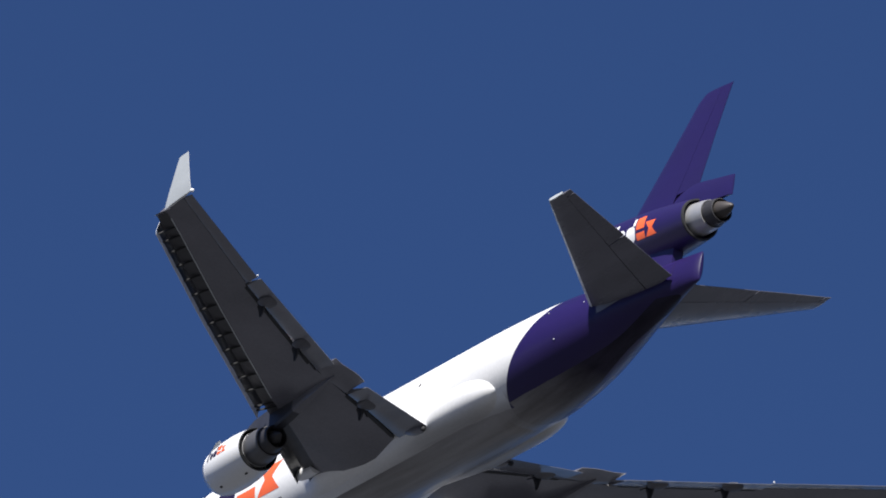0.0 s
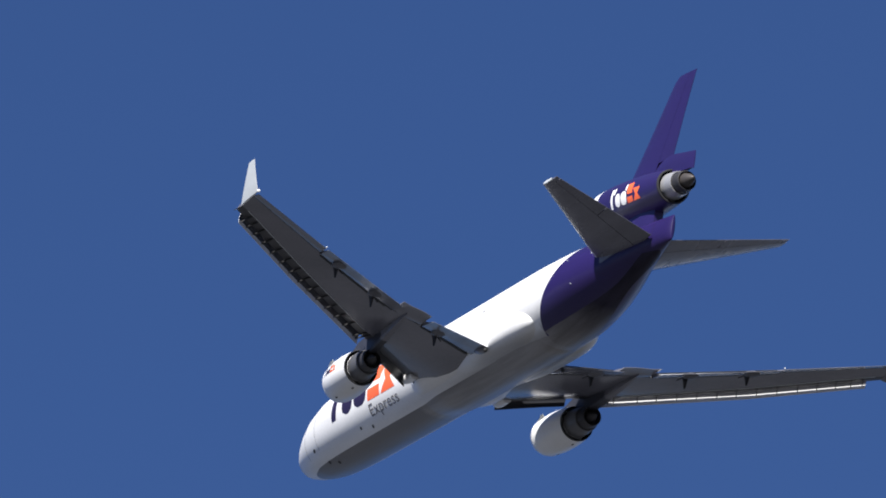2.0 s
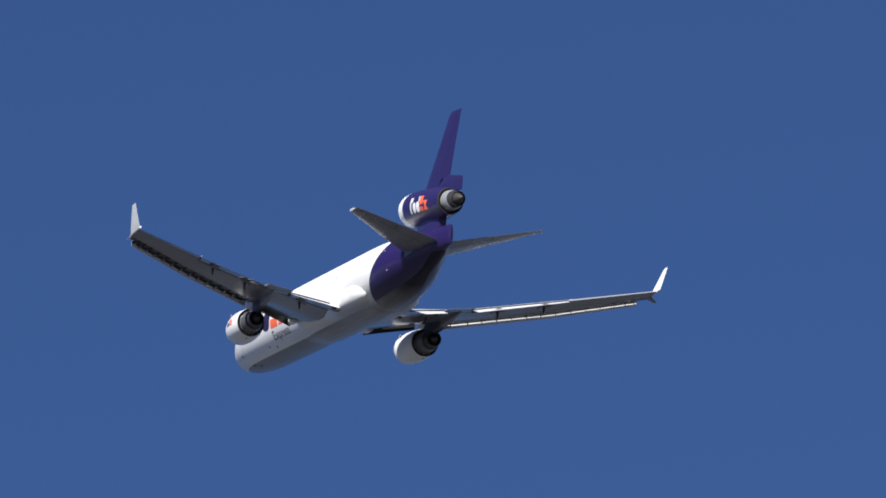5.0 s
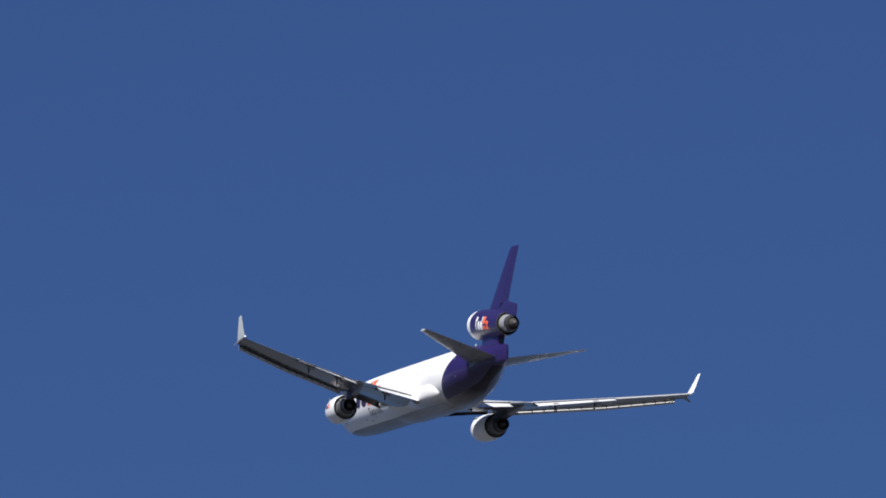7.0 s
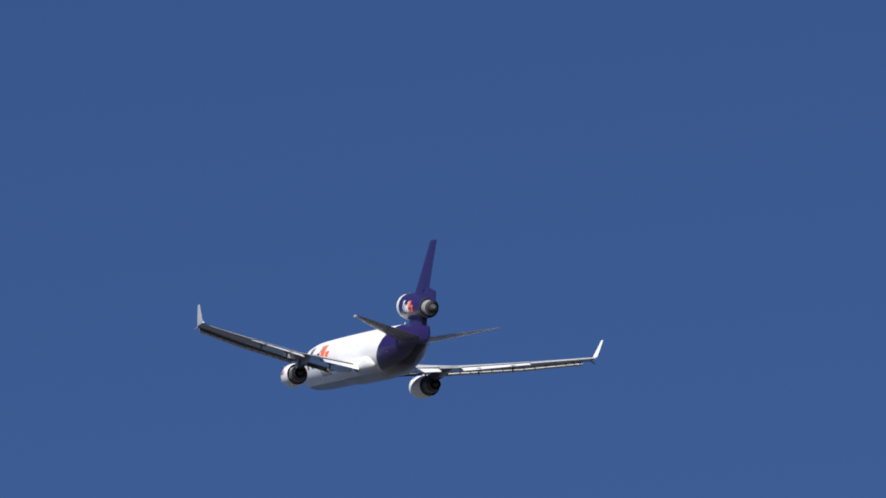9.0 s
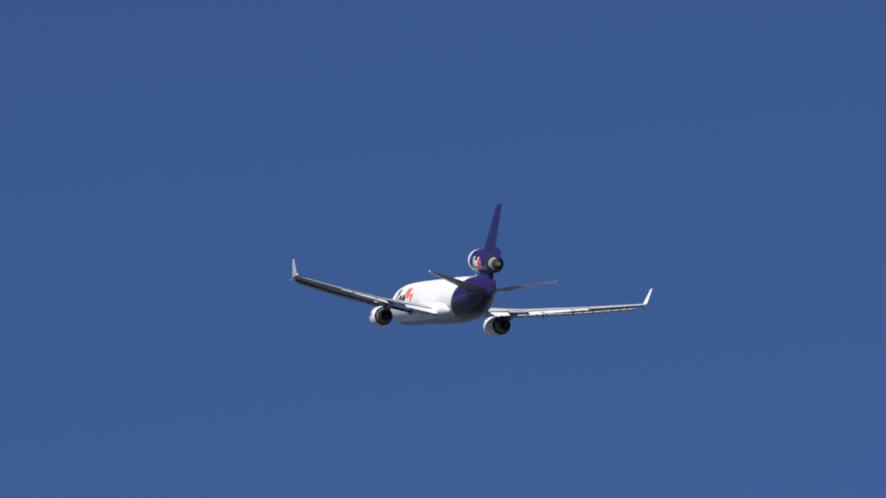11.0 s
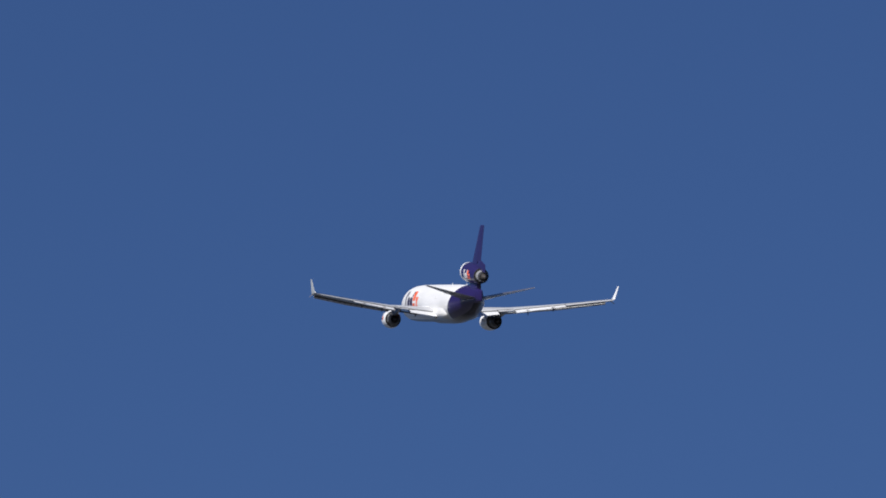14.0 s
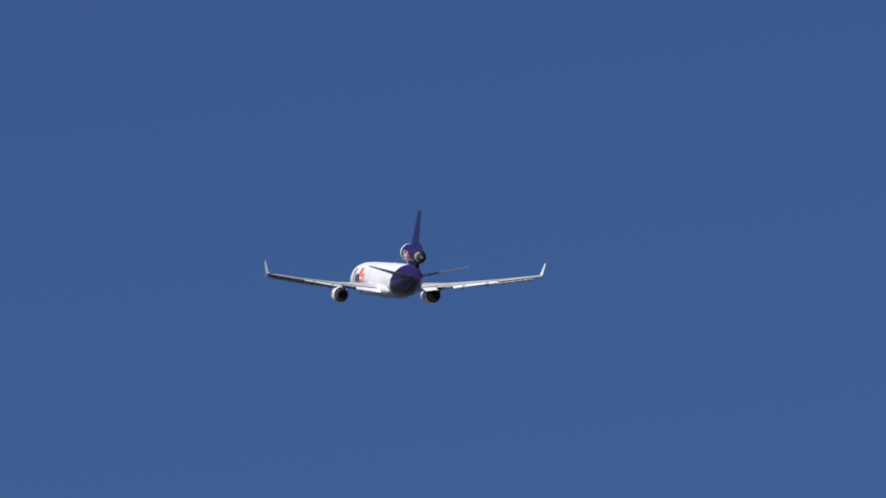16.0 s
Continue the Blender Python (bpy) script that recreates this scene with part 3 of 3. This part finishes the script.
def make_wing(side):
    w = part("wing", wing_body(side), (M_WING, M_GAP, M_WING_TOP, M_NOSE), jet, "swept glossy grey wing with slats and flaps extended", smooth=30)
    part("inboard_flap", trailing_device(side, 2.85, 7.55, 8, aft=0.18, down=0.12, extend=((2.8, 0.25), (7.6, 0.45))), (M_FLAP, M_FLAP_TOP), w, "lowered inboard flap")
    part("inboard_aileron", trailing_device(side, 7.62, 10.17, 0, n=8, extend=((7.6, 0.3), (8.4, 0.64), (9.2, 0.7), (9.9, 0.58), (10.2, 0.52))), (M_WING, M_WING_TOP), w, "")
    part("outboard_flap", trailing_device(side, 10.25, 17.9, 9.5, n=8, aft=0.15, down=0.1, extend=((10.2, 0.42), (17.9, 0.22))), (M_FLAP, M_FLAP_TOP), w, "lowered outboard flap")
    tip = Vector(wing_point(2.95, 0.93, -1, side)) + Vector((0, 0, -0.42))
    part("flap_end_cap", revolve([(30 - tip.x + q, r) for q, r in ((-1.2, 0.06), (-0.7, 0.22), (0.0, 0.3), (0.7, 0.24), (1.15, 0.08))], lambda s: (tip.y, tip.z - 0.2 * (s - 30 + tip.x)), 16), M_FLAP, w, "rounded flap end cap")
    part("flap_end_knob", lamp_bead(35.45, side * 3.07, -2.42, 0.17), M_BLACK, w, "small dark fitting at the flap end")
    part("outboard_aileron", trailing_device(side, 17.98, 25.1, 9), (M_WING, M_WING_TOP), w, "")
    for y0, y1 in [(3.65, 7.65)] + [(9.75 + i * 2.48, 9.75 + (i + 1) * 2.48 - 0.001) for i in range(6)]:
        # inboard slats wear the cove shade colour all over
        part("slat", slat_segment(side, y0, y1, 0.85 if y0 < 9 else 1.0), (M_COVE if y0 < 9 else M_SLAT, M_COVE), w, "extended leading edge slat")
    for y in (9.5, 9.85, 11.2, 12.3, 13.45, 14.6, 15.75, 16.85, 18.0, 19.15, 20.3, 21.4, 22.45, 23.3, 23.95):
        k = 1.18 - 0.014 * y
        a = Vector(wing_point(y, seal_x(y), -1, side)) + Vector((0, 0, 0.03))
        yo = y + 0.55 * k
        b = Vector(P(interp(yo, LE_S) - 0.2 * k, side * yo, interp(yo, LE_Z) - 0.37 * k))
        part("slat_track", box_between(a, b, 0.06, 0.10), M_BLACK, w, "dark slat track arm")
    rows = []
    for i in range(13):
        y = 10.2 + (24.6 - 10.2) * i / 12
        x, dx = seal_x(y), 0.085 / chord(y)
        rows.append([Vector(wing_point(y, x + q * dx, -1, side)) + Vector((0, 0, -e)) for q, e in ((0, -0.01), (0, 0.022), (1, 0.022), (1, -0.01))])
    part("slat_seal", loft(rows), M_LIGHT, w, "pale seal strip behind the slat")
    for y, depth in ((6.2, 0.95), (12.4, 1.0), (16.2, 0.9)):
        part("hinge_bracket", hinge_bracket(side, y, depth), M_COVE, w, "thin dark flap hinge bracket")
        part("bracket_fairing", bracket_fairing(side, y, 9), M_FAIRING, w, "low grey fairing behind the hinge bracket", smooth=60)
    for y0, y1 in ((3.1, 5.75), (6.3, 7.45), (10.9, 11.9), (12.5, 15.7), (16.3, 17.8)):
        part("hinge_gap", hinge_gap(side, y0, y1), M_BLACK, w, "dark gap along the flap hinge")
    part("winglet", winglet(side), (M_WHITE, M_LIGHT), w, "tall upper winglet, white inside, pale grey outside")
    part("lower_winglet", lower_winglet(side), M_WING, w, "short grey lower winglet")
    part("wing_light", lamp_bead(44.95, side * 25.18, 1.3, 0.12), M_LAMP, w, "small clear wingtip lamp")
    part("vane", lamp_bead(40.6, side * 18.0, 0.16, 0.06), M_FLAP_TOP, w, "small bright flap end fitting")
    return w


for side in (1, -1):
    make_wing(side)


# ---- wing engines ----
def make_wing_engine(side):
    ax = lambda s: (side * (8.4 + 0.06 * (s - 22)), -2.88 + 0.02 * (s - 22))
    yc = ax(26)[0]
    outer = [(22.7, 1.14), (22.3, 1.12), (21.7, 1.12), (21.4, 1.16), (21.3, 1.23), (21.38, 1.31), (21.7, 1.4), (22.3, 1.47), (23.2, 1.52), (24.3, 1.5), (25.2, 1.43), (26.0, 1.32), (26.0, 1.28), (25.2, 1.3), (24.6, 1.3)]
    nac = part("engine_nacelle", revolve(outer, ax, 48), M_WHITE, jet, "round white engine nacelle under the wing")
    part("inlet_lip", revolve([(21.72, 1.135), (21.4, 1.17), (21.285, 1.23), (21.37, 1.325), (21.7, 1.415), (21.71, 1.39), (21.4, 1.28), (21.72, 1.15)], ax, 48, False), M_ALU, nac, "bare metal inlet lip")
    part("fan_face", revolve([(22.65, 1.12), (22.6, 0.4), (22.0, 0.03)], ax, 32), M_DARK, nac, "dark fan and spinner")
    part("fan_duct_lip", revolve([(25.99, 1.325), (26.1, 1.30), (26.1, 1.26), (25.7, 1.26), (24.8, 1.28)], ax, 48, False), M_BLACK, nac, "black fan duct edge")
    part("core_band", revolve([(24.8, 1.0), (25.7, 1.06), (26.0, 1.06), (26.02, 1.02)], ax, 40, False), M_SILVER, nac, "pale metal band ahead of the core cowl")
    part("core_cowl", revolve([(25.98, 1.045), (26.6, 1.03), (27.2, 0.97), (27.5, 0.92), (27.52, 0.86), (27.1, 0.84)], ax, 40), M_CORE, nac, "grey metal core cowl")
    part("core_nozzle", revolve([(26.9, 0.84), (27.8, 0.8), (28.35, 0.72), (28.37, 0.66), (27.7, 0.64)], ax, 40), M_DARK, nac, "dark core nozzle")
    part("exhaust_plug", revolve([(27.6, 0.46), (28.2, 0.42), (28.6, 0.26), (28.95, 0.05)], ax, 24), M_DARK, nac, "dark burnt exhaust plug")
    # pylon up to the wing and its fairing aft under the lower skin
    def pylon_piece(stations):
        rings = []
        for s, zl, zt, hw in stations:
            yo = ax(s)[0]
            rings.append([P(s, yo - hw * 0.7, zl), P(s, yo + hw * 0.7, zl), P(s, yo + hw, zl + 0.14), P(s, yo + hw, zt), P(s, yo - hw, zt), P(s, yo - hw, zl + 0.14)])
        return loft(rings)
    part("pylon", pylon_piece(((22.7, -1.52, -1.42, 0.05), (23.6, -1.52, -1.22, 0.16), (25.4, -1.7, -0.8, 0.26), (27.0, -2.1, -0.8, 0.32), (28.6, -2.25, -0.8, 0.34), (29.8, -2.1, -0.8, 0.33), (30.6, -1.95, -0.8, 0.32))), M_PYLON, nac, "dark engine pylon with the wing's shade in its colour", smooth=25)
    part("pylon_fairing", pylon_piece(((30.58, -1.955, -0.8, 0.325), (31.6, -1.78, -0.8, 0.3), (32.8, -1.55, -0.8, 0.24), (34.0, -1.32, -0.8, 0.14), (35.0, -1.14, -0.8, 0.03))), M_WING, nac, "grey fairing behind the engine pylon", smooth=25)
    for a in (40, 140):
        c, d = math.cos(radians(a)), math.sin(radians(a))
        q = ax(22.3)
        pt = lambda s, r, o: P(s, q[0] + r * c - o * d, q[1] + r * d + o * c)
        part("strake", loft([[pt(21.7, 1.4, -.02), pt(23.1, 1.48, -.02), pt(23.1, 1.48, .02), pt(21.7, 1.4, .02)], [pt(22.7, 1.74, -.012), pt(23.15, 1.78, -.012), pt(23.15, 1.78, .012), pt(22.7, 1.74, .012)]]), M_LIGHT, nac, "small nacelle strake")

    def surf(s, deg):
        r = interp(s, [p for p in outer[5:12]]) + 0.012
        cy, cz = ax(s)
        return P(s, cy + side * r * math.cos(radians(deg)), cz + r * math.sin(radians(deg)))
    marks(nac, surf, livery(M_LOGO_DARK, 22.2, 24.55, -2, 13, 22), "livery_block", "")
    for s, d in ((22.5, -72), (25.2, -82)):
        part("drain_opening", strip(block_rows(s, s + 0.3, d - 3, d + 3, 0, 0.6, 5), surf), M_BLACK, nac, "small dark drain opening")
    return nac


for side in (1, -1):
    make_wing_engine(side)

# ---- tail engine, fin and tailplane ----
TAIL_AX = lambda s: (0.0, 5.28 - 0.07 * (s - 47.6))
T_OUT = [(49.6, 1.26), (48.6, 1.28), (47.9, 1.31), (47.6, 1.38), (47.5, 1.46), (47.6, 1.54), (48.0, 1.61), (48.9, 1.67), (50.5, 1.7), (52.5, 1.66), (54.8, 1.56), (56.5, 1.42), (58.1, 1.25), (58.1, 1.2), (57.2, 1.22), (56.6, 1.22)]


def tail_nacelle_paint():
    m, n, l, b = nodes_of("tail_nacelle_paint")
    tc = n.new("ShaderNodeTexCoord")
    sep = n.new("ShaderNodeSeparateXYZ")
    l.new(tc.outputs["Object"], sep.inputs[0])
    col = mix_rgb(n, l, math_node(n, l, "LESS_THAN", sep.outputs[0], 30 - 49.1), WHITE_RGB, PURPLE_RGB)
    b.inputs["Coat Weight"].default_value = 0.2
    wear(n, l, col, b, 0.18, 0.6, (0.25, 1, 1), 0.36)
    return m


tail_nac = part("tail_engine_nacelle", revolve(T_OUT, TAIL_AX, 48), tail_nacelle_paint(), jet, "purple tail engine nacelle with white inlet ring")
part("fan_face", revolve([(49.5, 1.24), (49.4, 0.4), (48.9, 0.03)], TAIL_AX, 32), M_DARK, tail_nac, "dark fan face")
part("nozzle_ring", revolve([(58.0, 1.255), (58.25, 1.23), (58.26, 1.14), (57.5, 1.14)], TAIL_AX, 48, False), M_BLACK, tail_nac, "black nozzle edge ring")
part("exhaust_sleeve", revolve([(57.0, 0.98), (58.2, 0.96), (59.1, 0.9), (59.5, 0.85), (59.5, 0.8), (58.9, 0.78)], TAIL_AX, 48), M_SILVER, tail_nac, "silver exhaust sleeve")
part("core_nozzle", revolve([(59.0, 0.76), (59.9, 0.76), (60.4, 0.7), (60.42, 0.65), (59.8, 0.62)], TAIL_AX, 40), M_DARK, tail_nac, "dark core nozzle")
part("exhaust_plug", revolve([(59.6, 0.56), (60.3, 0.54), (60.9, 0.38), (61.4, 0.16), (61.5, 0.05)], TAIL_AX, 28), M_PLUG, tail_nac, "brown heat-stained exhaust cone")
part("inlet_lip", revolve([(47.95, 1.31), (47.62, 1.38), (47.48, 1.46), (47.58, 1.555), (47.9, 1.61), (47.9, 1.58), (47.6, 1.48), (47.95, 1.33)], TAIL_AX, 48, False), M_WHITE, tail_nac, "white inlet lip")


def tail_surf(s, deg):
    r = interp(s, T_OUT[5:13]) + 0.014
    cy, cz = TAIL_AX(s)
    return P(s, cy + r * math.cos(radians(deg)), cz + r * math.sin(radians(deg)))


marks(tail_nac, tail_surf, livery(M_WHITE, 51.5, 55.85, -28, 6, 24), "livery_block", "")

rings = []
for s, zl, zt, hw in ((49.4, 2.4, 3.9, 0.05), (50.2, 2.4, 3.9, 0.4), (52, 2.3, 3.9, 0.66), (54.6, 2.2, 3.7, 0.66), (55.7, 2.1, 3.6, 0.5), (56.3, 2.1, 3.5, 0.34)):
    rings.append([P(s, -hw, zl), P(s, hw, zl), P(s, hw, zt), P(s, -hw, zt)])
part("tail_pylon", loft(rings), M_PURPLE, tail_nac, "purple pylon under the tail engine", smooth=25)


def slab_section(le, te, z, thick, k=(0, 0.02, 0.08, 0.2, 0.4, 0.62), end=0.70):
    """A fin section from its leading edge to the rudder hinge."""
    ring = []
    for sg, seq in ((1, (end,) + k[::-1]), (-1, k[1:] + (end,))):
        for x in seq:
            ring.append(P(le[0] + (te[0] - le[0]) * x, sg * half_thickness(x, thick) * (te[0] - le[0]), le[1] + (te[1] - le[1]) * x))
    return ring


FIN = [((50.2, 6.1), (57.3, 6.2), 0.10), ((50.95, 6.75), (57.6, 6.98), 0.10), ((53.85, 9.8), (58.65, 9.95), 0.095), ((56.4, 12.55), (59.7, 12.6), 0.09), ((57.0, 12.92), (59.82, 12.8), 0.07)]
fin = part("tail_fin", loft([slab_section(a, b, 0, t) for a, b, t in FIN]), M_PURPLE, jet, "tall swept purple tail fin")


def hinge_section(le, te, thick, x0):
    ring = []
    for sg, seq in ((1, (1.0, 0.86, x0 + 0.004)), (-1, (x0 + 0.004, 0.86, 1.0))):
        for x in seq:
            ring.append(P(le[0] + (te[0] - le[0]) * x, sg * max(half_thickness(x, thick) * (te[0] - le[0]), 0.012), le[1] + (te[1] - le[1]) * x))
    ring.insert(3, P(le[0] + (te[0] - le[0]) * (x0 + 0.002), 0, le[1] + (te[1] - le[1]) * (x0 + 0.002)))
    return ring


part("rudder", loft([hinge_section(a, b, t, 0.70) for a, b, t in FIN[1:3]]), M_PURPLE, fin, "lower purple rudder panel")
part("rudder", loft([hinge_section(a, b, t, 0.70) for a, b, t in ((FIN[2][0], FIN[2][1], 0.093),) + tuple(FIN[3:])]), M_PURPLE, fin, "upper purple rudder panel")
# fairing over the tail exhaust
rings = []
for s, zl, zt, hw in ((54.8, 5.4, 6.5, 0.28), (56.2, 5.4, 6.98, 0.33), (57.5, 5.4, 7.05, 0.34), (59.3, 5.3, 6.7, 0.27), (60.9, 5.15, 6.42, 0.12), (61.3, 5.05, 6.35, 0.05)):
    rings.append([P(s, -hw * 0.6, zl), P(s, hw * 0.6, zl), P(s, hw, (zl + zt) / 2), P(s, hw * 0.35, zt), P(s, -hw * 0.35, zt), P(s, -hw, (zl + zt) / 2)])
part("fin_base_fairing", loft(rings), M_PURPLE, fin, "purple fairing above the tail exhaust")


def stab_point(y, x, up, side):
    f = (y - 0.5) / (8.93 - 0.5)
    s0, s1 = 49.4 + (56.6 - 49.4) * f, 57.2 + (58.76 - 57.2) * f
    z0, z1 = 0.52 + (2.80 - 0.52) * f, 0.98 + (2.80 - 0.98) * f
    c = s1 - s0
    return P(s0 + c * x, side * y, z0 + (z1 - z0) * x + up * max(half_thickness(x, 0.095) * c, 0.012))


def make_stabiliser(side):
    xs = (0, 0.01, 0.04, 0.12, 0.3, 0.5, 0.66)
    rings = []
    for y in (0.5, 2.5, 5, 7.5, 8.6, 8.93):
        ring = [stab_point(y, x, 1, side) for x in (0.70,) + xs[::-1]] + [stab_point(y, x, -1, side) for x in xs[1:] + (0.70,)]
        rings.append(ring)
    st = part("stabiliser", loft(rings), M_TAILPLANE, jet, "swept grey tailplane half")
    for y0, y1 in ((0.8, 4.6), (4.65, 8.6)):
        rings = []
        for y in (y0, (y0 + y1) / 2, y1):
            rings.append([stab_point(y, 1.0, 1, side), stab_point(y, 0.85, 1, side), stab_point(y, 0.709, 1, side), stab_point(y, 0.703, 0, side), stab_point(y, 0.709, -1, side), stab_point(y, 0.85, -1, side), stab_point(y, 1.0, -1, side)])
        part("elevator", loft(rings), M_TAILPLANE, st, "")
    rings = []
    for y in (1.8, 5.0, 8.9):
        ring = [stab_point(y, x, 1, side) for x in (0.045, 0.02, 0.006, 0.0)] + [stab_point(y, x, -1, side) for x in (0.006, 0.02, 0.05)]
        rings.append([Vector(p) + Vector((0.014, 0, 0.006 if i < 3 else -0.006 if i > 3 else 0)) for i, p in enumerate(ring)])
    part("leading_edge", loft(rings), M_SLAT, st, "pale leading edge strip")
    y0, y1 = 8.64, 8.93
    part("tip_cap", loft([[stab_point(y, 1.0, 1, side), stab_point(y, 0.85, 1, side), stab_point(y, 0.705, 1, side), stab_point(y, 0.705, -1, side), stab_point(y, 0.85, -1, side), stab_point(y, 1.0, -1, side)] for y in (y0, y1)]), M_TAILPLANE, st, "")
    # pale strip round the tip
    part("tip_strip", loft([[stab_point(y, x, 1, side) for x in (0.66, 0.3, 0.08, 0.0)] + [stab_point(y, x, -1, side) for x in (0.08, 0.3, 0.66)] for y in (8.94, 9.0)]), M_LIGHT, st, "pale tip strip")
    return st


for side in (1, -1):
    make_stabiliser(side)
    turn = (lambda d: d) if side > 0 else (lambda d: 180 - d)
    rows = [(turn(d), s0, s1) for d, s0, s1 in ((14, 51.3, 55.2), (8, 51.3, 54.4), (2, 51.35, 53.2), (-4, 51.4, 52.2), (-7, 51.4, 51.6))]
    part("root_seal_plate", strip(rows, lambda a, d: fuse_point(a, d, 0.03)), M_FLAP, fuselage, "pale grey sealing plate below the tailplane root", smooth=60, fix=False)
    d0, d1 = sorted((turn(-26), turn(44)))
    part("seam", strip(block_rows(57.0, 57.05, d0, d1, n=12), lambda a, d: fuse_point(a, d, 0.014)), M_LOGO_DARK, fuselage, "thin dark panel seam")


# ---- motion ----
def motions():
    roll, pitch, heading = ATTITUDE
    walk(jet, [(t, pose(x, y, z, roll + bank, pitch, heading)) for t, x, y, z, bank in FLIGHT])


motions()
